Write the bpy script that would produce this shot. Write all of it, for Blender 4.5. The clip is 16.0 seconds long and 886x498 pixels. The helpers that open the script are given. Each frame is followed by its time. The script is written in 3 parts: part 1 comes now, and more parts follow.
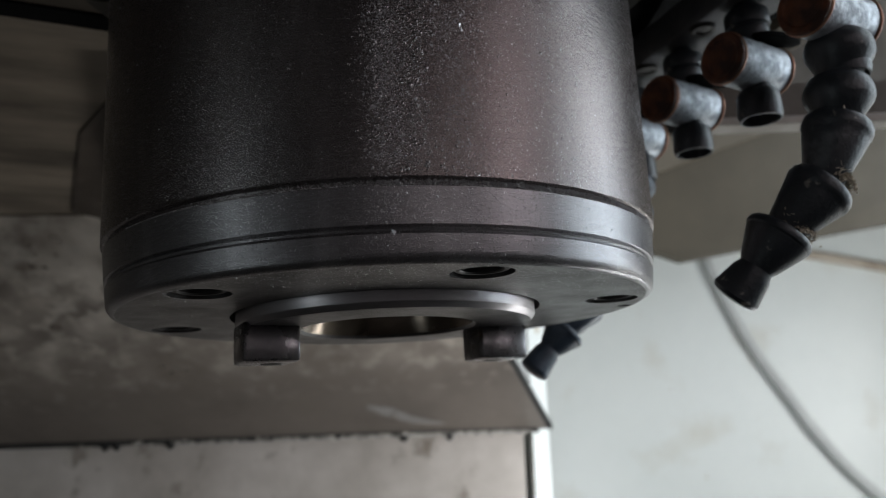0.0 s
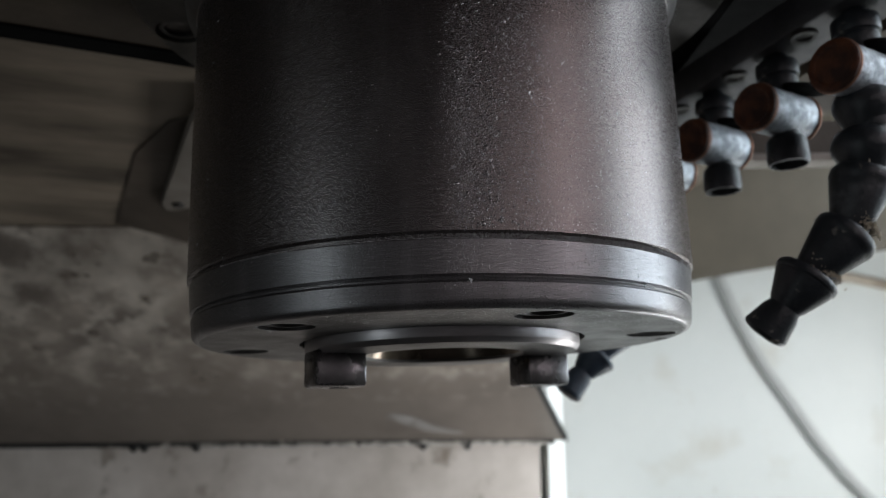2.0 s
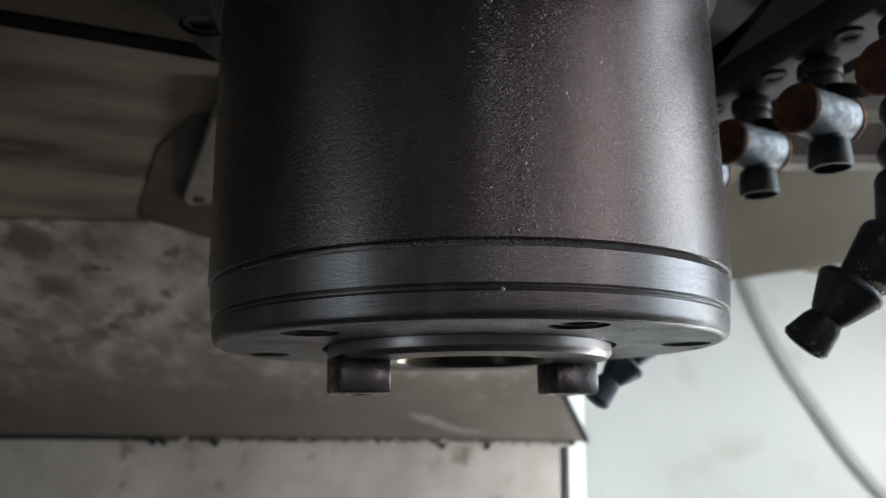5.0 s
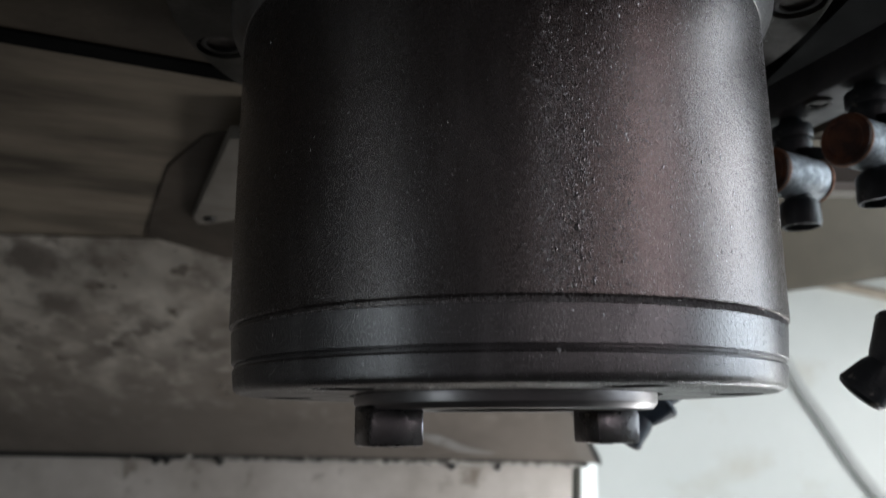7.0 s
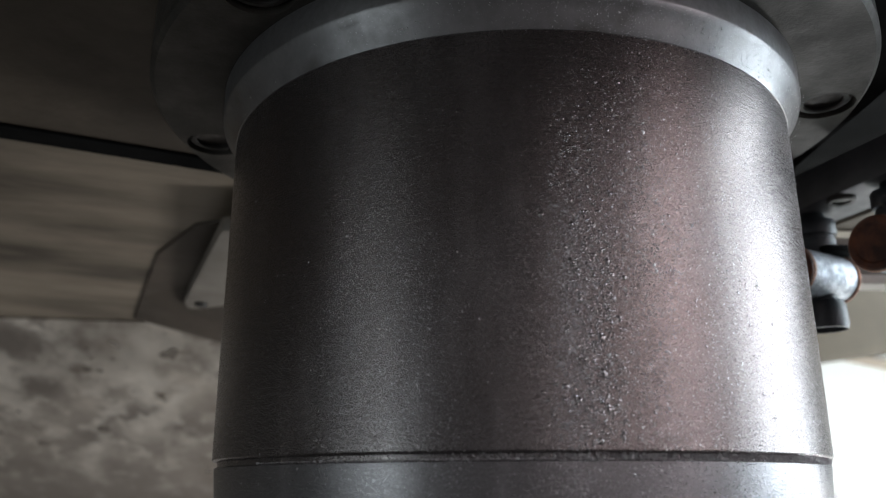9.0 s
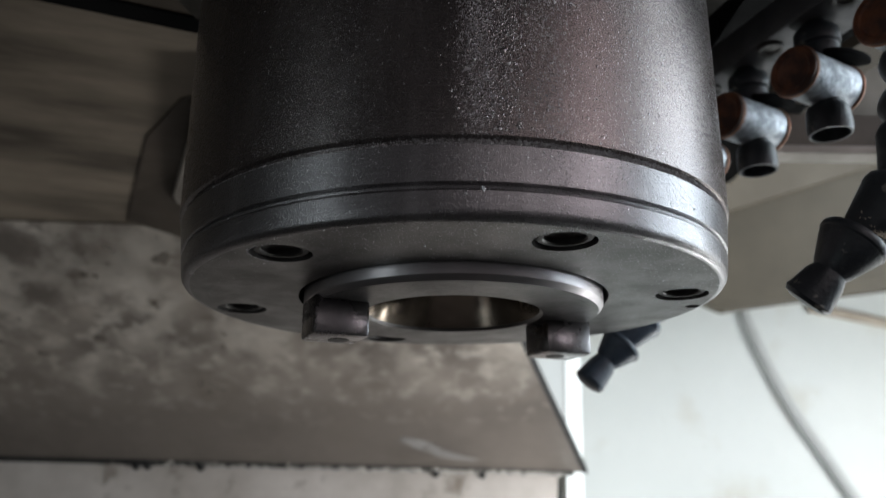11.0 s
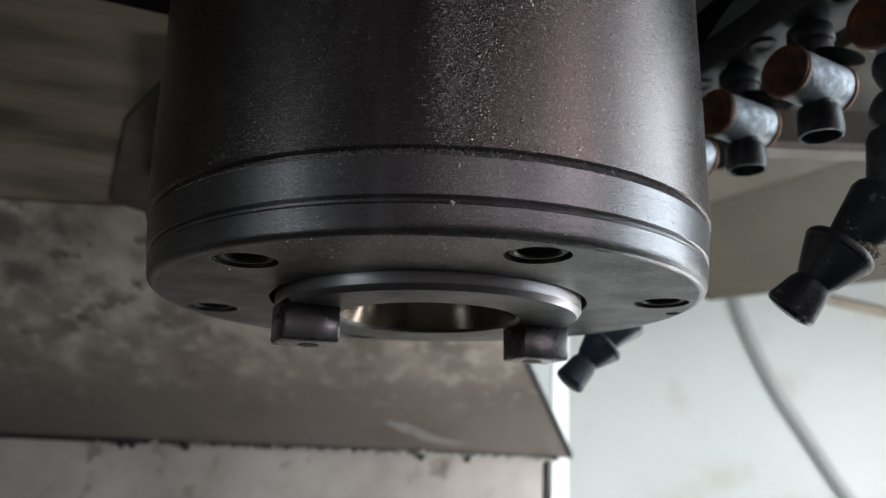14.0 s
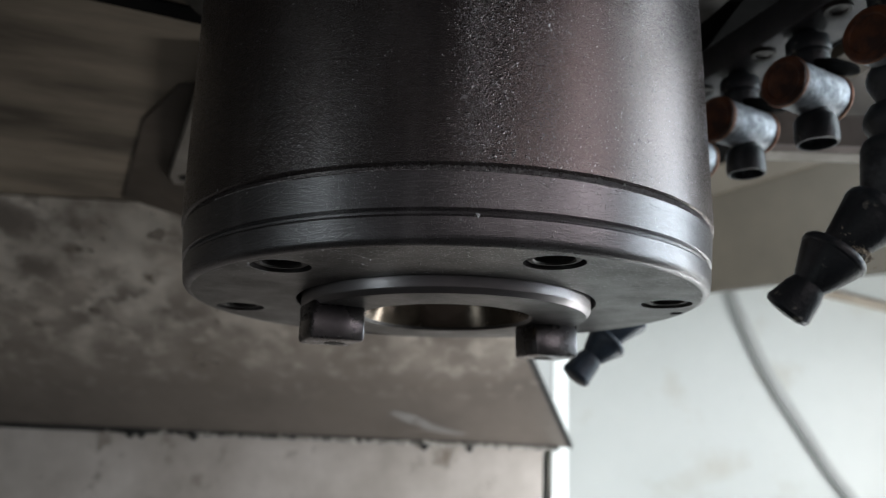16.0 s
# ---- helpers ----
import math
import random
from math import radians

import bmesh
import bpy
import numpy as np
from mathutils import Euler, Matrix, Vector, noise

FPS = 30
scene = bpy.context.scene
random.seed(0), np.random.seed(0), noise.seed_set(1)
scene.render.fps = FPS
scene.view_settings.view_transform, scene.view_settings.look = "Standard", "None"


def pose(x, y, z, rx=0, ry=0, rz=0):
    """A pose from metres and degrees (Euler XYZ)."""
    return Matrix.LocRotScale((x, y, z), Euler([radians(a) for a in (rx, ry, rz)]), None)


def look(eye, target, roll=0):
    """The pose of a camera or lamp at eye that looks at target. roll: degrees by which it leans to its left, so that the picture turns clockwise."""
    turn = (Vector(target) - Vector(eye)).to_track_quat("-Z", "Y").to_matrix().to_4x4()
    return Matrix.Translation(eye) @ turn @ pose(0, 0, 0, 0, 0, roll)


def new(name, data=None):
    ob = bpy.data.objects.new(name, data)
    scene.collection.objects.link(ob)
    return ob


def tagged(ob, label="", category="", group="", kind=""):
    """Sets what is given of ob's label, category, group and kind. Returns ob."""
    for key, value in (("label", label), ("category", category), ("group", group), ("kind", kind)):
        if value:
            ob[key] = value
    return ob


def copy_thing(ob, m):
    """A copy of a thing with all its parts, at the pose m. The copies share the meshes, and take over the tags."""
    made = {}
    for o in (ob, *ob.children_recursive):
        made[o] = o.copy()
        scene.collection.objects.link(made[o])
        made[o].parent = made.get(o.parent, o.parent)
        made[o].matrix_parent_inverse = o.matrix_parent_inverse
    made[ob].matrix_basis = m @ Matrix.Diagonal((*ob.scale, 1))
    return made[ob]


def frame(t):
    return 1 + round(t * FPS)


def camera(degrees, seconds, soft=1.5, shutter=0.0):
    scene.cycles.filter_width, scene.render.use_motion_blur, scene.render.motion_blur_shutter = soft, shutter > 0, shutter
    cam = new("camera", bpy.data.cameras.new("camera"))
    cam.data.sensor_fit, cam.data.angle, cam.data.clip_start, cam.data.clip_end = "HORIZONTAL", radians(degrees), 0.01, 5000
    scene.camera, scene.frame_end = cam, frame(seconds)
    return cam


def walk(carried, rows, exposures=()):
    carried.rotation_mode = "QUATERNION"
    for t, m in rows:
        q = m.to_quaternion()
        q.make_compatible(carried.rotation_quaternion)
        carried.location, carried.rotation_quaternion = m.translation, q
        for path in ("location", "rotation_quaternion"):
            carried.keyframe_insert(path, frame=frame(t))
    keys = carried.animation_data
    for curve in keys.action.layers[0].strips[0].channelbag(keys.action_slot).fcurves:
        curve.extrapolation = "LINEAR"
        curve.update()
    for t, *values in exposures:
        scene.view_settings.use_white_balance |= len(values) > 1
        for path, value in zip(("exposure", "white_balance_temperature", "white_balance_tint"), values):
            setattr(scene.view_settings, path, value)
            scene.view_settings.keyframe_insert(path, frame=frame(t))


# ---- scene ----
SOFT, SHUT = 0.5, 0.3
cam = camera(58.66, 16.0, soft=SOFT, shutter=SHUT)
# seconds, place in metres from the middle of the spindle's nose face, turn in degrees
ROWS = [
    (0.0, 0.0037, -0.2365, -0.0322, 102.35, 3.07, -2.78),
    (0.5, -0.0021, -0.2453, -0.0305, 102.47, 2.73, -2.83),
    (1.0, -0.0090, -0.2473, -0.0262, 102.47, 2.44, -2.84),
    (1.5, -0.0141, -0.2562, -0.0245, 102.58, 2.04, -2.74),
    (2.0, -0.0123, -0.2573, -0.0260, 102.58, 1.75, -2.62),
    (2.5, -0.0122, -0.2578, -0.0238, 102.42, 1.56, -2.30),
    (3.0, -0.0141, -0.2551, -0.0221, 102.30, 1.40, -1.99),
    (3.5, -0.0160, -0.2553, -0.0207, 102.16, 1.23, -1.75),
    (4.0, -0.0143, -0.2554, -0.0200, 102.15, 1.05, -1.57),
    (6.5, -0.0201, -0.2389, -0.0245, 102.35, 0.25, -1.56),
    (7.0, -0.0246, -0.2378, -0.0081, 102.54, 0.22, -1.57),
    (7.2, -0.0198, -0.2305, 0.0028, 103.72, 0.35, -1.52),
    (7.3, -0.0189, -0.2264, 0.0066, 104.36, 0.14, -1.51),
    (7.4, -0.0202, -0.2259, 0.0068, 104.74, 0.03, -1.63),
    (7.5, -0.0202, -0.2250, 0.0082, 105.06, 0.02, -1.69),
    (8.0, -0.0229, -0.2208, 0.0137, 105.79, 0.20, -1.77),
    (8.2, -0.0264, -0.2216, 0.0136, 105.97, 0.24, -1.77),
    (10.3, -0.0242, -0.2283, -0.0117, 107.35, -0.01, -1.77),
    (10.4, -0.0197, -0.2294, -0.0214, 107.06, 0.46, -1.56),
    (10.5, -0.0138, -0.2314, -0.0307, 106.96, 0.21, -1.53),
    (11.0, -0.0090, -0.2315, -0.0519, 106.47, -0.07, -1.48),
    (11.5, -0.0119, -0.2295, -0.0634, 106.09, -0.43, -1.56),
    (12.0, -0.0061, -0.2313, -0.0545, 105.67, -0.54, -1.64),
    (12.5, -0.0065, -0.2317, -0.0520, 105.34, -0.75, -1.78),
    (13.0, 0.0004, -0.2293, -0.0498, 105.08, -0.85, -1.85),
    (13.5, -0.0011, -0.2294, -0.0441, 104.77, -0.93, -1.91),
    (14.0, -0.0032, -0.2281, -0.0421, 104.58, -0.96, -2.06),
    (14.5, 0.0000, -0.2323, -0.0417, 104.44, -1.01, -2.24),
    (15.0, -0.0052, -0.2362, -0.0397, 104.28, -1.04, -2.23),
    (15.5, -0.0068, -0.2391, -0.0417, 104.07, -1.02, -2.31),
    (16.0, -0.0101, -0.2416, -0.0414, 103.82, -1.02, -2.36),
]
cam.data.dof.use_dof, cam.data.dof.focus_distance, cam.data.dof.aperture_fstop = True, 0.185, 16.0
walk(cam, [(t, pose(x, y, z, rx, ry, rz)) for t, x, y, z, rx, ry, rz in ROWS],
     exposures=[(0.0, -0.14), (1.0, -0.08), (2.0, 0.08), (6.3, 0.12), (7.0, 0.05), (7.4, 0.65), (8.2, 1.08), (10.3, 1.03), (10.7, 0.72), (11.3, 0.27), (12.0, 0.2), (16.0, 0.2)])

# ---- light: daylight through the window in the machine's side, a dim workshop in front, added fills ----
world = bpy.data.worlds.new("workshop")
scene.world = world
world.use_nodes = True
bg = world.node_tree.nodes["Background"]
bg.inputs[0].default_value = (0.99, 0.96, 0.99, 1)
bg.inputs[1].default_value = 0.054


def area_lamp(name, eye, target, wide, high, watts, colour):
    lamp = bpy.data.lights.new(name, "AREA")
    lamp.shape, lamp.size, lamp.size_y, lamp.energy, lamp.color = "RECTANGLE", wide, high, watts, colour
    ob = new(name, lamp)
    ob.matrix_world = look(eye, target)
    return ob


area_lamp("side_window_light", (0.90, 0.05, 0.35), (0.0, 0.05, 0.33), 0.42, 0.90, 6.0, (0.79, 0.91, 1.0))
# Added fill for the white back wall; no such lamp is seen.
area_lamp("wall_fill_light", (0.90, 0.46, -0.10), (0.28, 0.86, 0.00), 0.30, 0.60, 3.2, (0.97, 1.0, 1.0))
# Added unseen fill that brightens the rear covers towards the right.
area_lamp("rear_fill_light", (0.32, 0.27, -0.21), (0.05, 0.50, -0.05), 0.12, 0.16, 1.35, (0.95, 0.98, 1.0))
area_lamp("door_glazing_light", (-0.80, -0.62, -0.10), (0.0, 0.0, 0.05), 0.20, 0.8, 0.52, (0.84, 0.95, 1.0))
# Added fill that lifts the middle of the housing and cap.
area_lamp("front_fill_light", (0.36, -0.95, 0.36), (0.0, 0.0, 0.10), 0.55, 0.70, 0.75, (1.0, 0.90, 0.93))
# Added to put the pinkish band on the housing; its source is unseen.
area_lamp("pinkish_band_light", (0.785, -0.61, 0.37), (0.0, 0.0, 0.27), 0.15, 0.70, 1.25, (1.0, 0.89, 0.95))


# ---- materials ----
def material(name, base, dark, rough=0.5, metal=0.0, scale=40.0, spread=(0.35, 0.7), fine=600.0, fine_mix=0.25,
             bump=0.15, bump_scale=300.0, stretch=(1, 1, 1), rough_spread=0.12, coat=0.0, spots=None, turn=0.0):
    """A surface that varies between two colours at a coarse and a fine scale, with uneven gloss and fine relief."""
    m = bpy.data.materials.new(name)
    m.use_nodes = True
    nt = m.node_tree
    n, l = nt.nodes, nt.links
    p = n["Principled BSDF"]
    co = n.new("ShaderNodeTexCoord")
    mp = n.new("ShaderNodeMapping")
    mp.vector_type = "TEXTURE"
    mp.inputs["Scale"].default_value = [1 / v for v in stretch]
    mp.inputs["Rotation"].default_value = (0, 0, radians(turn))
    l.new(co.outputs["Object"], mp.inputs[0])

    def noise_tex(s, detail=6.0, r=0.6):
        t = n.new("ShaderNodeTexNoise")
        t.inputs["Scale"].default_value, t.inputs["Detail"].default_value, t.inputs["Roughness"].default_value = s, detail, r
        l.new(mp.outputs[0], t.inputs["Vector"])
        return t

    a, b = noise_tex(scale), noise_tex(fine, 3.0)
    ra = n.new("ShaderNodeMapRange")
    ra.inputs[1].default_value, ra.inputs[2].default_value = spread
    l.new(a.outputs[0], ra.inputs[0])
    mx = n.new("ShaderNodeMix")
    mx.data_type = "FLOAT"
    mx.inputs[0].default_value = fine_mix
    l.new(ra.outputs[0], mx.inputs[2])
    l.new(b.outputs[0], mx.inputs[3])
    col = n.new("ShaderNodeMix")
    col.data_type = "RGBA"
    col.inputs[6].default_value, col.inputs[7].default_value = (*dark, 1), (*base, 1)
    l.new(mx.outputs[0], col.inputs[0])
    out = col.outputs[2]
    for s_scale, lo, hi, colour, *axis_fade in spots or ():
        sp, sr, sm = noise_tex(s_scale, 5.0, 0.55), n.new("ShaderNodeMapRange"), n.new("ShaderNodeMix")
        sr.inputs[1].default_value, sr.inputs[2].default_value = lo, hi
        sm.data_type = "RGBA"
        sm.inputs[7].default_value = (*colour, 1)
        l.new(sp.outputs[0], sr.inputs[0])
        if axis_fade:
            xyz, reach, mul = n.new("ShaderNodeSeparateXYZ"), n.new("ShaderNodeMapRange"), n.new("ShaderNodeMath")
            reach.inputs[1].default_value, reach.inputs[2].default_value = axis_fade[1:]
            mul.operation = "MULTIPLY"
            l.new(co.outputs["Object"], xyz.inputs[0])
            l.new(xyz.outputs[axis_fade[0]], reach.inputs[0])
            l.new(reach.outputs[0], mul.inputs[0])
            l.new(sr.outputs[0], mul.inputs[1])
            l.new(mul.outputs[0], sm.inputs[0])
        else:
            l.new(sr.outputs[0], sm.inputs[0])
        l.new(out, sm.inputs[6])
        out = sm.outputs[2]
    l.new(out, p.inputs["Base Color"])
    rr = n.new("ShaderNodeMapRange")
    rr.inputs[3].default_value, rr.inputs[4].default_value = rough + rough_spread, rough - rough_spread
    l.new(mx.outputs[0], rr.inputs[0])
    l.new(rr.outputs[0], p.inputs["Roughness"])
    p.inputs["Metallic"].default_value = metal
    p.inputs["Coat Weight"].default_value = coat
    c = noise_tex(bump_scale, 4.0)
    bp = n.new("ShaderNodeBump")
    bp.inputs["Strength"].default_value, bp.inputs["Distance"].default_value = bump, 0.001
    l.new(c.outputs[0], bp.inputs["Height"])
    l.new(bp.outputs[0], p.inputs["Normal"])
    return m


def per_island(name, light, dark, rough):
    """A dry film whose patches differ in tone."""
    m = material(name, light, light, rough, 0.0, 60)
    n, l = m.node_tree.nodes, m.node_tree.links
    geo, mix = n.new("ShaderNodeNewGeometry"), n.new("ShaderNodeMix")
    mix.data_type = "RGBA"
    mix.inputs[6].default_value, mix.inputs[7].default_value = (*dark, 1), (*light, 1)
    l.new(geo.outputs["Random Per Island"], mix.inputs[0])
    l.new(mix.outputs[2], n["Principled BSDF"].inputs["Base Color"])
    return m


def turned_steel(name, light, dark, film, rough, grain=0.35, lines=0.25, relief=0.5):
    """Metal turned on a lathe: fine lines round the axis, a gritty grain, and a broad thin film of oil."""
    m = bpy.data.materials.new(name)
    m.use_nodes = True
    n, l = m.node_tree.nodes, m.node_tree.links
    p = n["Principled BSDF"]
    co = n.new("ShaderNodeTexCoord")

    def noise_tex(scale, stretch, detail, low, high):
        mp, t, r = n.new("ShaderNodeMapping"), n.new("ShaderNodeTexNoise"), n.new("ShaderNodeMapRange")
        mp.inputs["Scale"].default_value = stretch
        t.inputs["Scale"].default_value, t.inputs["Detail"].default_value = scale, detail
        r.inputs[1].default_value, r.inputs[2].default_value = low, high
        l.new(co.outputs["Object"], mp.inputs[0])
        l.new(mp.outputs[0], t.inputs["Vector"])
        l.new(t.outputs[0], r.inputs[0])
        return r.outputs[0]

    def blend(fac, a, b):
        mx = n.new("ShaderNodeMix")
        mx.data_type = "RGBA"
        for sock, v in ((0, fac), (6, a), (7, b)):
            if isinstance(v, tuple):
                mx.inputs[sock].default_value = (*v, 1)
            elif isinstance(v, float):
                mx.inputs[sock].default_value = v
            else:
                l.new(v, mx.inputs[sock])
        return mx.outputs[2]

    def weigh(*pairs):
        out = None
        for sock, w in pairs:
            k = n.new("ShaderNodeMath")
            k.operation = "MULTIPLY_ADD"
            l.new(sock, k.inputs[0])
            k.inputs[1].default_value = w
            k.inputs[2].default_value = 0.0
            if out is not None:
                l.new(out, k.inputs[2])
            out = k.outputs[0]
        return out

    grit = noise_tex(2900, (1, 1, 1.3), 2.0, 0.32, 0.68)
    brush = noise_tex(330, (1, 1, 11), 3.0, 0.36, 0.70)
    oil = noise_tex(17, (1, 1, 0.6), 5.0, 0.40, 0.66)
    smear = noise_tex(70, (1.6, 1.6, 0.35), 4.0, 0.50, 0.72)
    tone = weigh((grit, grain), (brush, lines), (smear, 1 - grain - lines))
    l.new(blend(oil, blend(tone, dark, light), film), p.inputs["Base Color"])
    p.inputs["Metallic"].default_value = 0.88
    rr = n.new("ShaderNodeMapRange")
    rr.inputs[3].default_value, rr.inputs[4].default_value = rough + 0.07, rough - 0.07
    l.new(weigh((grit, 0.7), (brush, 0.3)), rr.inputs[0])
    l.new(rr.outputs[0], p.inputs["Roughness"])
    bp = n.new("ShaderNodeBump")
    bp.inputs["Strength"].default_value, bp.inputs["Distance"].default_value = relief, 0.00012
    l.new(weigh((grit, 0.70), (brush, 0.30)), bp.inputs["Height"])
    l.new(bp.outputs[0], p.inputs["Normal"])
    return m


STEEL = turned_steel("blackened_steel", (0.36, 0.335, 0.335), (0.11, 0.099, 0.098), (0.19, 0.158, 0.15), 0.27, 0.42, 0.20, 0.36)
DROPLET = material("oily_dust_droplet", (0.50, 0.47, 0.475), (0.30, 0.28, 0.28), 0.17, 0.9, 900, fine=3000)
CAP = turned_steel("ground_steel_cap", (0.42, 0.41, 0.42), (0.16, 0.152, 0.156), (0.25, 0.24, 0.245), 0.30, 0.32, 0.25, 0.30)
GRIT = material("grey_groove_grit", (0.55, 0.54, 0.545), (0.24, 0.235, 0.235), 0.5, 0.5, 900, fine=3000)
SOCKET = material("oily_brown_socket", (0.06, 0.05, 0.045), (0.022, 0.018, 0.016), 0.4, 0.4, 300)
FACE = material("oiled_cap_face", (0.14, 0.132, 0.13), (0.05, 0.046, 0.044), 0.38, 0.65, 60, (0.35, 0.68), fine=900, fine_mix=0.4, bump=0.12, bump_scale=1500, spots=[(38, 0.54, 0.70, (0.21, 0.20, 0.195)), (300, 0.66, 0.72, (0.035, 0.032, 0.03))])
BRIGHT = material("bright_ground_steel", (0.52, 0.49, 0.50), (0.35, 0.33, 0.335), 0.36, 1.0, 60, fine=900, bump=0.04, bump_scale=900, stretch=(1, 1, 6))
KEY = material("worn_key_steel", (0.31, 0.298, 0.303), (0.15, 0.142, 0.145), 0.25, 1.0, 110, fine=900, bump=0.06, bump_scale=700)
BORE = material("oily_taper_bore", (0.34, 0.28, 0.225), (0.09, 0.07, 0.055), 0.22, 1.0, 40, bump=0.05)
COLLAR = material("dusty_collar", (0.34, 0.335, 0.34), (0.16, 0.155, 0.155), 0.36, 0.75, 120, fine=900, fine_mix=0.5, bump=0.07, bump_scale=1900, spots=[(60, 0.55, 0.7, (0.10, 0.088, 0.08))])
FLANGE = material("dark_flange_steel", (0.058, 0.052, 0.044), (0.030, 0.027, 0.023), 0.6, 0.2, 80, fine=900, bump=0.15, bump_scale=900)
SCREW = material("black_oxide_screw", (0.055, 0.05, 0.047), (0.022, 0.02, 0.019), 0.5, 0.4, 200)
DARK_HOLE = material("grimy_hole", (0.015, 0.014, 0.013), (0.008, 0.008, 0.008), 0.6, 0.0, 200)
CHIP = material("metal_chip", (0.78, 0.77, 0.79), (0.42, 0.41, 0.42), 0.42, 0.6, 900, fine=3000)
# Pale stains thicken upwards, which also puts the brighter light there into the colour.
COVER = material("stained_steel_cover", (0.27, 0.236, 0.208), (0.165, 0.14, 0.12), 0.34, 0.35, 9, (0.35, 0.68), fine=70, fine_mix=0.3, bump=0.2, bump_scale=120,
                 spots=[(15, 0.38, 0.60, (0.56, 0.49, 0.42), 2, 0.0, 0.07), (27, 0.47, 0.60, (0.70, 0.63, 0.55), 2, 0.01, 0.085), (60, 0.52, 0.66, (0.66, 0.60, 0.53), 2, -0.01, 0.06), (46, 0.60, 0.70, (0.17, 0.14, 0.11), 2, 0.02, 0.07),
                        (9, 0.50, 0.75, (0.17, 0.142, 0.117))])
COVER_LOW = material("dusty_way_cover", (0.66, 0.60, 0.55), (0.40, 0.355, 0.31), 0.55, 0.1, 12, (0.35, 0.65), fine=80, fine_mix=0.3, bump=0.15, bump_scale=100,
                     spots=[(30, 0.58, 0.70, (0.26, 0.22, 0.18))])
UNDER = material("streaked_head_underside", (0.25, 0.204, 0.154), (0.048, 0.038, 0.028), 0.58, 0.1, 11, (0.40, 0.60), fine=60, fine_mix=0.15, bump=0.2, bump_scale=60, stretch=(0.35, 1.35, 1), turn=13)
UNDER_DARK = material("dark_brown_casting", (0.085, 0.066, 0.047), (0.042, 0.032, 0.023), 0.6, 0.1, 20, fine=200, bump=0.3, bump_scale=200)
# Black for levers and rods; on the head it holds the void's deep shade.
BLACK = material("black_and_void_shade", (0.006, 0.006, 0.006), (0.003, 0.003, 0.003), 0.85, 0.0, 30)
# Hardly any gloss, so grazing light leaves that shade black.
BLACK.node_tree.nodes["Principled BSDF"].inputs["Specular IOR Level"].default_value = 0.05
WHITE = material("white_enclosure_paint", (0.78, 0.80, 0.78), (0.68, 0.71, 0.69), 0.45, 0.0, 5, (0.3, 0.7), fine=60, bump=0.03, bump_scale=150,
                 spots=[(9, 0.56, 0.80, (0.60, 0.575, 0.50)), (50, 0.68, 0.75, (0.52, 0.48, 0.40))])
FLOOR = material("dark_wet_tray", (0.085, 0.08, 0.075), (0.04, 0.038, 0.034), 0.4, 0.2, 8, fine=60)
# Tan for lit parts of surfaces whose shaded parts are painted darker.
LIT_TAN = material("lit_tan_sheet", (0.15, 0.125, 0.088), (0.10, 0.083, 0.06), 0.6, 0.0, 12, fine=80, bump=0.1, bump_scale=80)
# The rear panel's shade is put into this dark base.
GREY_PANEL = material("shade_darkened_grey_panel", (0.094, 0.075, 0.046), (0.050, 0.040, 0.025), 0.6, 0.0, 7, fine=50, bump=0.1, bump_scale=80)
BRACKET = material("light_bracket_steel", (0.30, 0.27, 0.24), (0.2, 0.18, 0.155), 0.5, 0.3, 40)
# Darker brown for the spindle's shadow painted on the underside.
SHADOW_BROWN = material("spindle_shadow_brown", (0.082, 0.063, 0.047), (0.042, 0.032, 0.024), 0.6, 0.1, 20, fine=200, bump=0.3, bump_scale=200)
HOSE = material("blue_black_hose_plastic", (0.026, 0.031, 0.036), (0.010, 0.013, 0.016), 0.38, 0.0, 150, (0.35, 0.7), fine=900, fine_mix=0.4, bump=0.25, bump_scale=700,
                spots=[(90, 0.60, 0.74, (0.075, 0.08, 0.085)), (210, 0.66, 0.74, (0.20, 0.19, 0.165))])
HOSE_BLUE = material("blue_nozzle_plastic", (0.062, 0.088, 0.12), (0.022, 0.034, 0.05), 0.42, 0.0, 150, fine=900, bump=0.2, bump_scale=700)
GRIME = material("tan_chip_crust", (0.66, 0.60, 0.49), (0.36, 0.31, 0.235), 0.9, 0.0, 250, bump=0.6, bump_scale=900)
RESIDUE = material("pale_coolant_residue", (0.66, 0.63, 0.58), (0.42, 0.38, 0.33), 0.8, 0.0, 300)
ZINC = material("mottled_zinc_body", (0.56, 0.60, 0.64), (0.22, 0.24, 0.26), 0.45, 0.4, 220, (0.4, 0.6), fine=900, bump=0.5, bump_scale=500)
COPPER = material("rusty_copper_ring", (0.44, 0.25, 0.17), (0.26, 0.13, 0.085), 0.45, 0.6, 200)
RUST = material("rust_orange_plug", (0.16, 0.045, 0.012), (0.022, 0.009, 0.006), 0.5, 0.1, 130, (0.4, 0.65), fine=600, bump=0.3, bump_scale=400)
ALU = material("grey_manifold_aluminium", (0.085, 0.085, 0.088), (0.04, 0.04, 0.043), 0.5, 0.2, 60)
CABLE = material("grey_cable", (0.58, 0.59, 0.58), (0.50, 0.51, 0.50), 0.55, 0.0, 40)

# Pale tones for the highlight painted on the slanted cover.
HIGHLIGHT = per_island("painted_highlight_steel", (0.30, 0.285, 0.27), (0.24, 0.22, 0.205), 0.28)
STAINED = material("brown_stained_conduit", (0.50, 0.43, 0.35), (0.26, 0.20, 0.15), 0.6, 0.0, 22, (0.35, 0.65), fine=200)


RUST_SPOT = per_island("dark_oil_spot", (0.21, 0.18, 0.15), (0.14, 0.118, 0.098), 0.5)


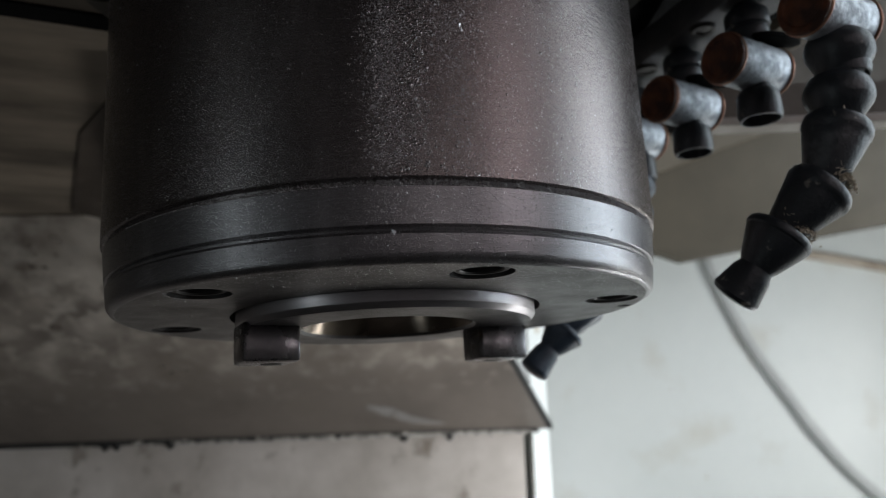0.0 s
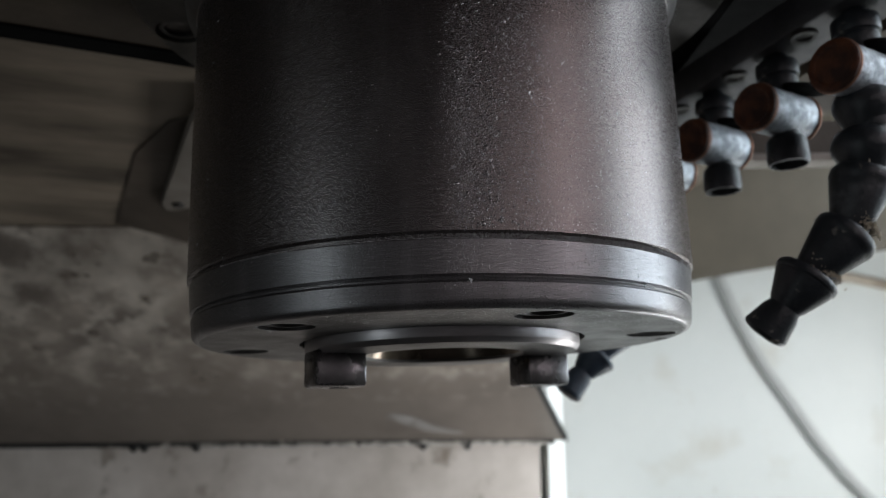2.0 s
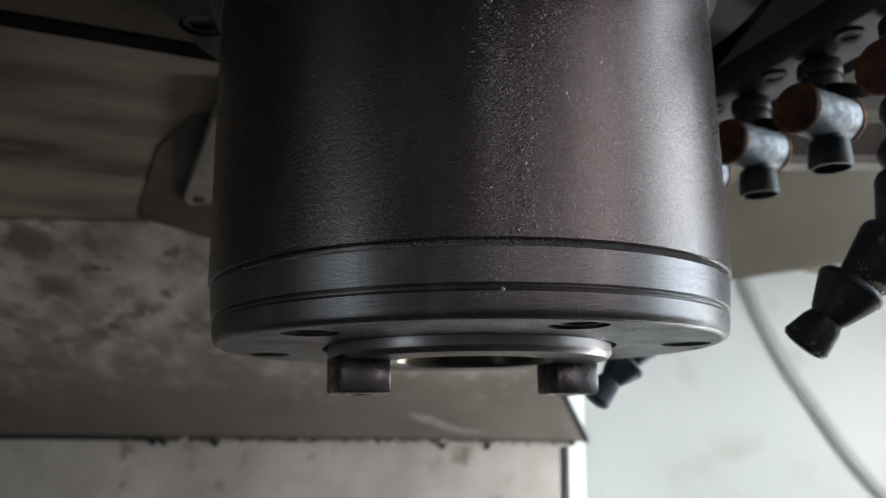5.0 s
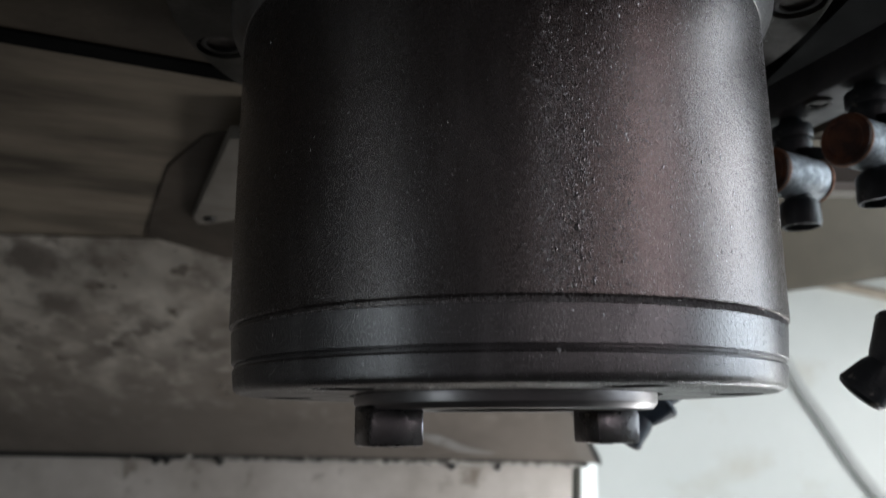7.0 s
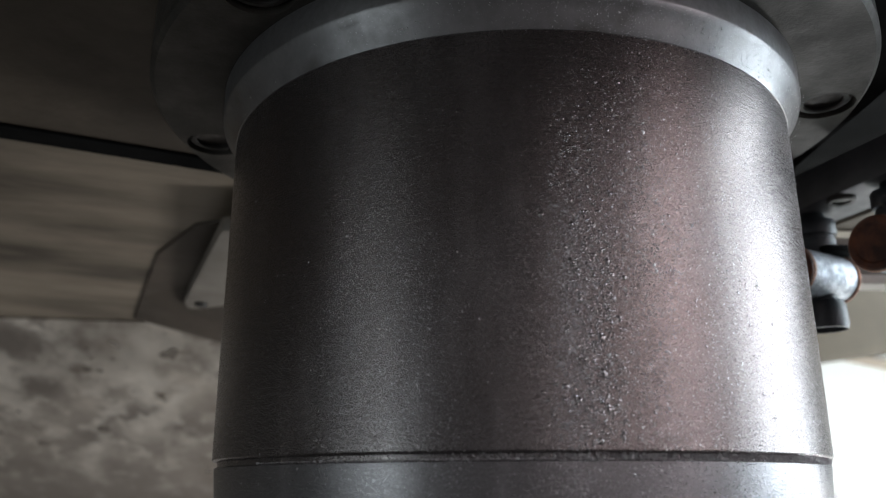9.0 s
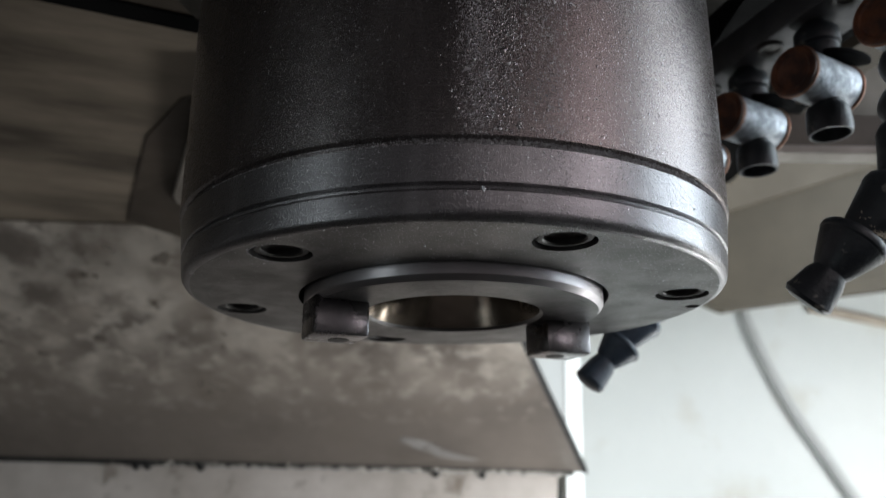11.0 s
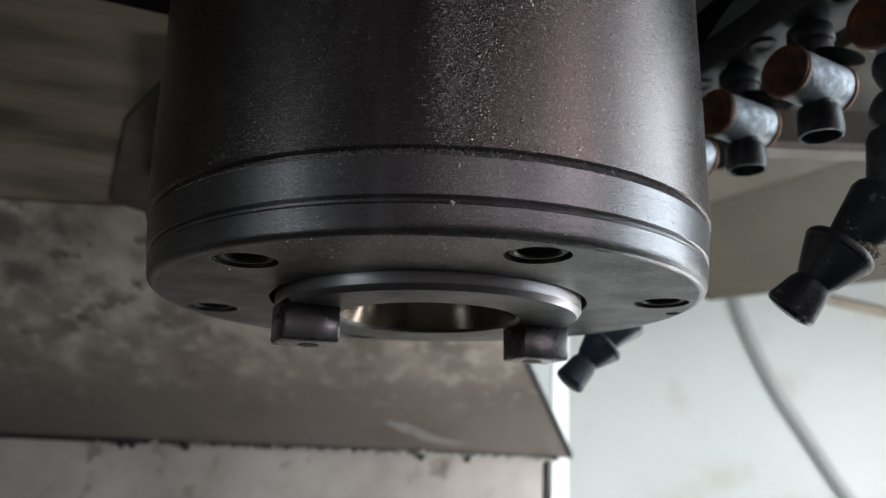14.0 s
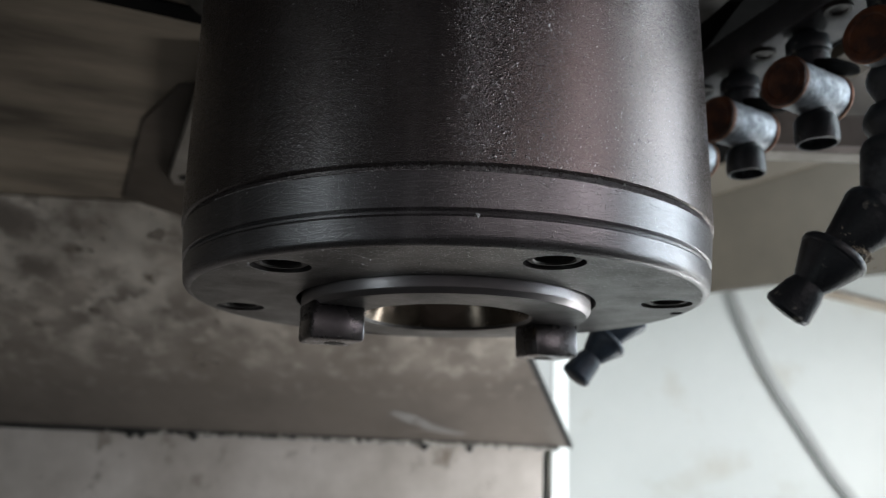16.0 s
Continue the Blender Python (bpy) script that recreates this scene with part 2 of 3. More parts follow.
# ---- mesh helpers ----
def finish(name, bm, mat, parent=None, label="", smooth=True, mats=()):
    bmesh.ops.recalc_face_normals(bm, faces=bm.faces[:])
    me = bpy.data.meshes.new(name)
    for f in bm.faces:
        f.smooth = smooth
    bm.to_mesh(me)
    bm.free()
    for m in (mat, *mats):
        me.materials.append(m)
    if smooth:
        me.set_sharp_from_angle(angle=radians(32))
    ob = new(name, me)
    if parent is not None:
        ob.parent = parent
    if label:
        tagged(ob, label)
    return ob


def part(name, bm, mat, parent, label="", smooth=True):
    return finish(name, bm, mat, parent, label, smooth)


def thing(name, label, category, at=(0, 0, 0), group="", kind=""):
    ob = new(name)
    ob.empty_display_size = 0.02
    ob.matrix_world = Matrix.Translation(at)
    return tagged(ob, label, category, group, kind)


def lathe(profile, steps=96, bm=None, m=None):
    """Turns (radius, height) pairs round the z axis; a radius of 0 closes to a point."""
    bm = bm or bmesh.new()
    rings = []
    for r, z in profile:
        if r < 1e-7:
            rings.append([bm.verts.new((0, 0, z))])
        else:
            rings.append([bm.verts.new((r * math.cos(2 * math.pi * i / steps), r * math.sin(2 * math.pi * i / steps), z)) for i in range(steps)])
    for a, b in zip(rings, rings[1:]):
        for i in range(steps):
            j = (i + 1) % steps
            if len(a) == 1 and len(b) == 1:
                continue
            if len(a) == 1:
                bm.faces.new((a[0], b[i], b[j]))
            elif len(b) == 1:
                bm.faces.new((a[i], a[j], b[0]))
            else:
                bm.faces.new((a[i], a[j], b[j], b[i]))
    if m is not None:
        bmesh.ops.transform(bm, matrix=m, verts=bm.verts[:])
    return bm


def box(size, at=(0, 0, 0), bevel=0.0, m=None):
    bm = bmesh.new()
    bmesh.ops.create_cube(bm, size=1, matrix=Matrix.Translation(at) @ Matrix.Diagonal((*size, 1)))
    if bevel:
        bmesh.ops.bevel(bm, geom=bm.edges[:], offset=bevel, segments=2, affect="EDGES", profile=0.5)
    if m is not None:
        bmesh.ops.transform(bm, matrix=m, verts=bm.verts[:])
    return bm


def slab(corners, depth, bevel=0.0):
    """A plate: its visible face has these corners, and depth is the way to its back."""
    bm = bmesh.new()
    front = [bm.verts.new(c) for c in corners]
    back = [bm.verts.new(Vector(c) + Vector(depth)) for c in corners]
    bm.faces.new(front)
    bm.faces.new(back[::-1])
    k = len(corners)
    for i in range(k):
        bm.faces.new((front[i], front[(i + 1) % k], back[(i + 1) % k], back[i]))
    if bevel:
        bmesh.ops.bevel(bm, geom=bm.edges[:], offset=bevel, segments=2, affect="EDGES", profile=0.5)
    return bm


def along(a, b):
    """A pose at a whose z axis points to b."""
    a, b = Vector(a), Vector(b)
    return Matrix.Translation(a) @ (b - a).to_track_quat("Z", "Y").to_matrix().to_4x4()


def tube(points, radius, steps=16):
    """A round tube through the points, smoothed."""
    pts = [Vector(p) for p in points]
    fine = []
    for i in range(len(pts) - 1):
        p0, p1, p2, p3 = pts[max(i - 1, 0)], pts[i], pts[i + 1], pts[min(i + 2, len(pts) - 1)]
        for k in range(8):
            t = k / 8
            fine.append(0.5 * (2 * p1 + (p2 - p0) * t + (2 * p0 - 5 * p1 + 4 * p2 - p3) * t * t + (3 * p1 - p0 - 3 * p2 + p3) * t ** 3))
    fine.append(pts[-1])
    bm = bmesh.new()
    rings = []
    for i, p in enumerate(fine):
        d = (fine[min(i + 1, len(fine) - 1)] - fine[max(i - 1, 0)]).normalized()
        q = d.to_track_quat("Z", "Y")
        rings.append([bm.verts.new(p + q @ Vector((radius * math.cos(2 * math.pi * j / steps), radius * math.sin(2 * math.pi * j / steps), 0))) for j in range(steps)])
    for a, b in zip(rings, rings[1:]):
        for j in range(steps):
            bm.faces.new((a[j], a[(j + 1) % steps], b[(j + 1) % steps], b[j]))
    bm.faces.new(rings[0])
    bm.faces.new(rings[-1])
    return bm


def rearward(p):
    """The back of the machine leans a little against the spindle: turns a point about the way cover's corner."""
    pivot = Vector((0.1147, 0.5, -0.043))
    return pivot + Matrix.Rotation(radians(1.35), 3, "Y") @ (Vector(p) - pivot)


# ---- the enclosure ----
def structure(name, bm, mat, label, category):
    return tagged(finish(name, bm, mat, smooth=False), label, category, kind="structure")


structure("wall_back", box((2.4, 0.03, 1.7), (0.0, 0.915, 0.05)), WHITE, "smooth white painted steel enclosure wall", "wall")
# Unseen left wall and roof, kept dark so the spindle's reflections stay dark.
structure("wall_left", box((0.03, 2.2, 1.7), (-1.0, -0.2, 0.05)), FLOOR, "unseen enclosure side wall, dark so the spindle reflects little light", "wall")
structure("ceiling", box((2.4, 2.2, 0.03), (0.0, -0.2, 0.92)), UNDER_DARK, "dark roof of the machine enclosure", "ceiling")
structure("floor", box((2.4, 2.2, 0.03), (0.0, -0.2, -0.8)), FLOOR, "grey steel chip tray floor", "floor")
bm = bmesh.new()
for size, at in (((0.03, 0.63, 1.7), (0.95, 0.615, 0.05)), ((0.03, 1.05, 1.7), (0.95, -0.755, 0.05)),
                 ((0.03, 0.53, 0.07), (0.95, 0.035, 0.865)), ((0.03, 0.53, 0.66), (0.95, 0.035, -0.47))):
    bmesh.ops.create_cube(bm, size=1, matrix=Matrix.Translation(at) @ Matrix.Diagonal((*size, 1)))
structure("wall_right", bm, WHITE, "white enclosure side wall with a window opening", "wall")

# ---- rear covers and the head's underside ----
R0 = rearward


def bent_cover():
    """The slanted sheet: flat, but for a shallow bulge near its lower edge, put there for a highlight."""
    us = [0.0, 0.3] + [0.55 + 0.45 * i / 90 for i in range(91)]
    vs = [(j / 30) ** 1.5 for j in range(31)]
    bm, sides = bmesh.new(), []
    for back in (0, 1):
        grid = []
        for v in vs:
            right = 0.136 - 0.118 * v
            row = []
            for u in us:
                x, y, z = -0.95 + (right + 0.95) * u, 0.50 - 0.23 * v, -0.043 + 0.1465 * v
                d = 0.0040 * math.exp(-((x - 0.0) / 0.05) ** 2) * math.exp(-((v - 0.085) / 0.045) ** 2) * min(1.0, v / 0.04)
                row.append(bm.verts.new(R0((x, y - 0.54 * d + 0.003 * back, z - 0.84 * d + 0.006 * back))))
            grid.append(row)
        for j in range(len(vs) - 1):
            for i in range(len(us) - 1):
                bm.faces.new((grid[j][i], grid[j][i + 1], grid[j + 1][i + 1], grid[j + 1][i]))
        sides.append(grid)
    rims = [[g[0] + [r[-1] for r in g[1:]] + g[-1][-2::-1] + [r[0] for r in g[-2:0:-1]] for g in sides]][0]
    k = len(rims[0])
    for i in range(k):
        bm.faces.new((rims[0][i], rims[0][(i + 1) % k], rims[1][(i + 1) % k], rims[1][i]))
    return bm


tagged(finish("slanted_cover", bent_cover(), COVER), "slanted stained bare steel cover under the machine head", "machine cover", kind="structure")
structure("way_cover", slab([R0((-0.95, 0.503, -0.046)), R0((0.113, 0.503, -0.046)), R0((0.113, 0.503, -0.79)), R0((-0.95, 0.503, -0.79))],
                            (0, 0.02, 0)), COVER_LOW, "dusty grey steel way cover below the slanted cover", "machine cover")
structure("column_edge_strip", slab([R0((0.1215, 0.503, 0.20)), R0((0.1400, 0.521, 0.20)), R0((0.1400, 0.521, -0.79)), R0((0.1215, 0.503, -0.79))],
                                    (-0.012, 0.3, 0), 0.0008), WHITE, "white painted column edge beside the way cover", "machine cover")
structure("column_face", slab([R0((-0.20, 0.5045, 0.30)), R0((0.1213, 0.5045, 0.30)), R0((0.1213, 0.5045, -0.0455)), R0((-0.20, 0.5045, -0.0455))], (0, 0.02, 0)), WHITE, "white painted column face behind the slanted cover", "machine column")
# Added dark strip: the sheet edge's thickness, painted in shade.
structure("cover_edge_shade", slab([R0((0.1362, 0.4992, -0.0440)), R0((0.1400, 0.5010, -0.0440)), R0((0.0220, 0.2710, 0.1035)), R0((0.0182, 0.2692, 0.1035))], (0, 0.003, 0.006)), DARK_HOLE, "dark strip along the slanted cover's side edge for its shaded thickness", "trim")


def under(x, gap=0.0, y=None, lift=0.0):
    """A point of the head's sloping underside, on the seam's line unless y is given."""
    y = 0.0420 + 0.30 * (x + 0.18) + gap if y is None else y
    return R0((x, y, 0.128 - 0.0948 * (y - 0.03) + lift))


structure("head_underside", slab([under(-0.95), under(0.10), R0((0.10, 0.278, 0.1045)), R0((-0.95, 0.278, 0.1045))],
                                 (0, 0, 0.03)), UNDER, "brown streaked underside of the machine head", "machine head")
structure("head_front_underside", slab([under(-0.95, y=-0.40), under(0.02, y=-0.40), under(0.02, -0.004), under(-0.95, -0.004)],
                                       (0, 0, 0.03)), UNDER_DARK, "dark brown front underside of the machine head", "machine head")
# Added black strip for the shade in the gap, set slightly proud.
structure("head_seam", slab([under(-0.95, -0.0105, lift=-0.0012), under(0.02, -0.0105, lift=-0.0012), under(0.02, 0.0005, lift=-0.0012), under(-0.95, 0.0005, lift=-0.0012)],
                            (0, 0, 0.006), 0.0005), BLACK, "black strip standing in for the shade in the gap between the undersides", "machine head")
# These black sheets put the shade of the unlit void into their colour.
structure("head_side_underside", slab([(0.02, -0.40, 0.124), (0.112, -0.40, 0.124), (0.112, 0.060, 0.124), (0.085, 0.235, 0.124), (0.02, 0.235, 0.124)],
                                      (0, 0, 0.03)), BLACK, "black underside beside the spindle, deep shade put into its colour", "machine head")
structure("head_side_wall", box((0.012, 0.70, 0.12), (0.104, -0.03, 0.190)), BLACK, "black side of the machine head, shade put into its colour", "machine head")
structure("head_side_void_shade", box((0.200, 0.86, 0.02), (0.210, 0.10, 0.258)), BLACK, "black sheet standing in for the dark void beside the spindle", "machine head")
# Tan plate puts the window light on the underside into its colour.
structure("head_side_plate", slab([(0.150, 0.100, 0.1185), (0.172, 0.030, 0.1185), (0.186, -0.012, 0.1185), (0.200, -0.012, 0.1185), (0.176, 0.100, 0.1185)], (0, 0, 0.005), 0.0008), LIT_TAN, "tan plate beside the coolant manifold standing in for the underside's lit part", "machine head")
structure("head_side_rail", box((0.190, 0.012, 0.0045), (0.245, 0.112, 0.0985), 0.0008), BRACKET, "pale dusty rail under the head's side", "machine head")
structure("head_side_skirt", box((0.190, 0.006, 0.0190), (0.245, 0.116, 0.1105), 0.0005), UNDER_DARK, "dark brown skirt above the pale rail", "machine head")
structure("head_body", box((1.10, 0.68, 0.30), (-0.42, -0.06, 0.33)), UNDER_DARK, "dark brown cast machine head above the spindle", "machine head")
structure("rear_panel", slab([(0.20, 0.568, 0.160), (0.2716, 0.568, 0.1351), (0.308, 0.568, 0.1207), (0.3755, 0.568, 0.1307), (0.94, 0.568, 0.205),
                              (0.94, 0.535, 0.2835), (0.20, 0.535, 0.2835)], (0, 0.02, 0)), GREY_PANEL, "grey-brown panel above the white wall, darkened for its shade", "panel")
# Lighter sheet put where light falls above a soft diagonal shadow.
structure("rear_panel_lit_part", slab([(0.20, 0.5485, 0.186), (0.51, 0.526, 0.2835), (0.20, 0.526, 0.2835)], (0, 0.008, 0)), LIT_TAN, "tan sheet over the panel standing in for its lit part", "panel")
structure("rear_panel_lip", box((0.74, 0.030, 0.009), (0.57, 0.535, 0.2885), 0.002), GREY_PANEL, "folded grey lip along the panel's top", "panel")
structure("rear_recess", slab([(0.12, 0.575, 0.294), (0.94, 0.575, 0.294), (0.94, 0.50, 0.60), (0.12, 0.50, 0.60)], (0, 0.02, 0)), UNDER_DARK, "dark brown recess above the panel lip", "panel")

# ---- parts under the head, beside the spindle ----
# Brown patch in the shape of the spindle's shadow under the head.
shadow_patch = [under(x, y=y, lift=-0.0012) for x, y in ((-0.090, 0.098), (-0.131, 0.116), (-0.159, 0.153), (-0.188, 0.220), (-0.207, 0.264))]
shadow_patch += [Vector((-0.155, 0.281, 0.1005)), Vector((-0.02, 0.292, 0.0960)), under(-0.02, y=0.098, lift=-0.0012)]
structure("spindle_shadow_patch", slab(shadow_patch, (0, 0, 0.02), 0.0004), SHADOW_BROWN, "brown patch behind the spindle standing in for its shadow on the underside", "machine head")
bracket = thing("bracket_plate", "small light grey bracket plate screwed under the head", "bracket")
part("plate", slab([(-0.1075, 0.086, 0.1123), (-0.159, 0.2155, 0.1110), (-0.160, 0.2290, 0.1110), (-0.10, 0.2410, 0.1110), (-0.04, 0.2410, 0.1110), (-0.04, 0.086, 0.1123)], (0, 0, 0.0065), 0.0008), BRACKET, bracket)
bm = lathe([(0.0, 0.1090), (0.0030, 0.1090), (0.0036, 0.1096), (0.0036, 0.1115)], 20)
bmesh.ops.translate(bm, verts=bm.verts[:], vec=(-0.149, 0.215, 0))
part("screw", bm, SCREW, bracket, "dark button head screw")

# ---- sealing lip and hanging drips along the slanted cover's lower edge ----
lip = slab([R0((-0.95, 0.4985, -0.0395)), R0((0.127, 0.4985, -0.0395)), R0((0.127, 0.4985, -0.0462)), R0((-0.95, 0.4985, -0.0462))], (0, 0.004, 0), 0.0008)
structure("cover_lip", lip, DARK_HOLE, "dark grimy lip along the cover's lower edge", "trim")
rng = random.Random(4)
drip_at = [-0.262, -0.252, -0.205, 0.0035, 0.0446] + [rng.uniform(-0.34, 0.12) for _ in range(9)]
for k, x in enumerate(drip_at):
    big = 1.0 if k < 5 else rng.uniform(0.25, 0.5)
    q = R0((x, 0.4995, -0.0450))
    bm = lathe([(0.0050 * big, 0.0), (0.0042 * big, -0.0018 * big), (0.0022 * big, -0.0048 * big), (0.0, -0.0062 * big)], 14)
    bmesh.ops.scale(bm, vec=(1, 0.5, 1), verts=bm.verts[:])
    bmesh.ops.translate(bm, verts=bm.verts[:], vec=q)
    tagged(finish("grime_drip", bm, DARK_HOLE), "dark oily drip hanging from the cover's edge", "drip", "grime drips")

# ---- pale residue dried along the lip ----
bm = bmesh.new()
for k in range(420):
    x = rng.triangular(-0.30, 0.122, 0.10)
    at, r = Vector(R0((x, 0.4982, -0.0452 + rng.gauss(0, 0.0009)))), 0.0007 * math.exp(rng.gauss(0, 0.4))
    vs = [bm.verts.new(at + Vector((r * 2.2 * rng.uniform(0.6, 1.2) * i, -0.4 * r * j, r * k2))) for i, j, k2 in ((-1, 0, 0), (1, 0, 0), (0, 0, 1), (0, 0, -1), (0, 1, 0))]
    for f in ((0, 2, 4), (2, 1, 4), (1, 3, 4), (3, 0, 4)):
        bm.faces.new([vs[i] for i in f])
tagged(finish("dried_residue", bm, RESIDUE, smooth=False), "pale dried coolant residue along the cover's lip", "residue", kind="stuff")

# ---- dried coolant and oil spots on the slanted cover ----
rng = random.Random(31)
low, high = Vector((0, 0.50, -0.043)), Vector((0, 0.270, 0.1035))
way = (high - low).normalized()
out = Vector((1, 0, 0)).cross(way).normalized()
out = out if out.y < 0 else -out


def film(name, count, pick, mat, label, category):
    verts, faces = [], []
    for k in range(count):
        x, u, size = pick()
        at = low + (high - low) * u + out * (0.0003 + 0.0000015 * k) + Vector((x, 0, 0))
        b, steps = len(verts), 13
        phase = [rng.uniform(0, 6.28) for _ in range(3)]
        for i in range(steps):
            a = 2 * math.pi * i / steps
            r = size * (1 + 0.30 * math.sin(2 * a + phase[0]) + 0.22 * math.sin(3 * a + phase[1]) + 0.16 * math.sin(5 * a + phase[2]))
            verts.append(R0(at + Vector((1.25 * r * math.cos(a), 0, 0)) + way * r * math.sin(a)))
        faces.append(tuple(range(b, b + steps)))
    me = bpy.data.meshes.new(name)
    me.from_pydata(verts, [], faces)
    me.materials.append(mat)
    tagged(new(name, me), label, category, kind="stuff")


film("oil_spots", 24, lambda: (rng.uniform(-0.36, -0.10), rng.uniform(0.5, 0.97), 0.0013 * math.exp(rng.gauss(0, 0.5))), RUST_SPOT, "dark oil spots on the slanted cover", "stains")

# ---- a highlight painted as pale streaks along the cover's bulge ----
verts, faces = [], []
for k in range(9):
    x, u = -0.016 + 0.0050 * k + rng.uniform(-0.003, 0.003), 0.150 - 0.0085 * k + rng.uniform(-0.008, 0.008)
    b, long, wide, steps = len(verts), rng.uniform(0.014, 0.026), rng.uniform(0.0016, 0.0034), 18
    for i in range(steps):
        a = 2 * math.pi * i / steps
        e = Vector((1, 0, 0)) * long * math.cos(a) + way * (wide * math.sin(a) - 0.26 * long * math.cos(a))
        px, pv = x + e.x, u + e.dot(way) / (high - low).length
        d = 0.0040 * math.exp(-(px / 0.05) ** 2) * math.exp(-((pv - 0.085) / 0.045) ** 2) * min(1.0, max(pv, 0.0) / 0.04)
        at = low + (high - low) * pv + Vector((px, 0, 0))
        verts.append(R0((at.x, at.y - 0.54 * d - 0.54 * (0.0006 + 0.00003 * k), at.z - 0.84 * d - 0.84 * (0.0006 + 0.00003 * k))))
    faces.append(tuple(range(b, b + steps)))
me = bpy.data.meshes.new("cover_highlight")
me.from_pydata(verts, [], faces)
me.materials.append(HIGHLIGHT)
tagged(new("cover_highlight", me), "pale streaks painted along the slanted cover as its highlight", "scuff mark", kind="stuff")

# ---- the spindle ----
spindle = thing("machine_spindle", "dark blackened steel milling spindle hanging from the machine head", "spindle")
part("housing", lathe([(0.0, 0.105), (0.0785, 0.105), (0.0800, 0.1035), (0.0800, 0.0181), (0.0797, 0.0178), (0.0787, 0.0175), (0.0787, 0.0158)], 160), STEEL, spindle,
     "blackened steel housing dusted with bright chips")
part("collar", lathe([(0.0795, 0.1034), (0.0802, 0.1036), (0.0808, 0.1046), (0.0818, 0.1068), (0.0832, 0.1093), (0.0840, 0.1104), (0.0842, 0.1112), (0.0842, 0.1190), (0.06, 0.1190)], 160), COLLAR, spindle, "dusty light grey collar with a hollow fillet")
HOLES = [(0.0666 * math.cos(radians(a)), 0.0666 * math.sin(radians(a))) for a in (-130, -70, -10, 50, 110, 170)]
HOLE_R = 0.0075


def circle(bm, x, y, z, r, steps):
    vs = [bm.verts.new((x + r * math.cos(2 * math.pi * i / steps), y + r * math.sin(2 * math.pi * i / steps), z)) for i in range(steps)]
    return vs, [bm.edges.new((vs[i], vs[(i + 1) % steps])) for i in range(steps)]


part("nose_cap", lathe([(0.0786, 0.0164), (0.0791, 0.0163), (0.0794, 0.0161), (0.0788, 0.0081), (0.0785, 0.0079), (0.0780, 0.0078), (0.0782, 0.0073), (0.0780, 0.0068),
                        (0.0783, 0.0065), (0.0786, 0.0061), (0.0782, 0.0024), (0.0780, 0.0014), (0.0774, 0.0006), (0.0766, 0.00015), (0.0758, 0.0)], 160), CAP, spindle, "grey ground steel nose cap with two grooves")
bm = bmesh.new()
outer, e0 = circle(bm, 0, 0, 0, 0.0758, 160)
inner, e1 = circle(bm, 0, 0, 0, 0.0458, 96)
loops, edges = [], e0 + e1
for x, y in HOLES:
    vs, es = circle(bm, x, y, 0, HOLE_R, 32)
    loops.append(vs)
    edges += es
small, es = circle(bm, 0.0738 * math.cos(radians(3)), 0.0738 * math.sin(radians(3)), 0, 0.0022, 16)
edges += es
bmesh.ops.triangle_fill(bm, edges=edges, use_beauty=True)
for vs in loops + [small, inner]:
    top = [bm.verts.new(v.co + Vector((0, 0, 0.007))) for v in vs]
    for i in range(len(vs)):
        j = (i + 1) % len(vs)
        bm.faces.new((vs[i], vs[j], top[j], top[i]))
    if len(vs) < 40:
        bm.faces.new(top)
part("cap_face", bm, FACE, spindle, "oily dark cap face with counterbored holes", smooth=False)


def socket_screw(name, x, y, z, r, parent):
    """A socket head with a rounded rim and a deep socket clogged with oily grime, seen from below."""
    at = Matrix.Translation((x, y, z))
    head = part(name, lathe([(r * 0.68, 0.0022), (r * 0.68, 0.0004), (r * 0.74, 0.0), (r * 0.88, 0.0), (r * 0.96, 0.0004), (r, 0.0010), (r, 0.004)], 28, m=at), SCREW, parent, "black socket head screw")
    part("socket", lathe([(0.0, 0.0021), (r * 0.45, 0.0020), (r * 0.68, 0.0014)], 28, m=at), SOCKET, head, "socket clogged with brown oil")


for x, y in HOLES:
    socket_screw("cap_screw", x, y, 0.0007, 0.0071, spindle)
BOLTS = [(0.0940 * math.cos(radians(a)), 0.0940 * math.sin(radians(a))) for a in (-11.5, 48, 108, 172, 228, 288)]
bm = lathe([(0.1030, 0.1182), (0.1043, 0.1195), (0.1043, 0.1330), (0.06, 0.1330)], 128)
_, edges = circle(bm, 0, 0, 0.1182, 0.1030, 128)
edges += circle(bm, 0, 0, 0.1182, 0.0800, 96)[1]
wells = []
for x, y in BOLTS:
    vs, es = circle(bm, x, y, 0.1182, 0.0084, 28)
    wells.append(vs)
    edges += es
bmesh.ops.triangle_fill(bm, edges=edges, use_beauty=True)
for vs in wells:
    top = [bm.verts.new(v.co + Vector((0, 0, 0.008))) for v in vs]
    for i in range(28):
        bm.faces.new((vs[i], vs[(i + 1) % 28], top[(i + 1) % 28], top[i]))
    bm.faces.new(top)
bmesh.ops.remove_doubles(bm, verts=bm.verts[:], dist=1e-6)
part("flange", bm, FLANGE, spindle, "dark grey bolted flange")
for x, y in BOLTS:
    socket_screw("flange_bolt", x, y, 0.1192, 0.0078, spindle)

nose = part("rotor_nose", lathe([(0.0440, 0.0060), (0.0442, 0.0030), (0.0442, -0.0024), (0.0440, -0.0028), (0.0428, -0.0041)], 128), BRIGHT, spindle, "bright ground steel rotating nose")
part("nose_face", lathe([(0.0428, -0.0041), (0.0420, -0.0042), (0.0300, -0.0042), (0.0266, -0.0041), (0.0257, -0.0032)], 128), FACE, nose, "dark oily nose face")
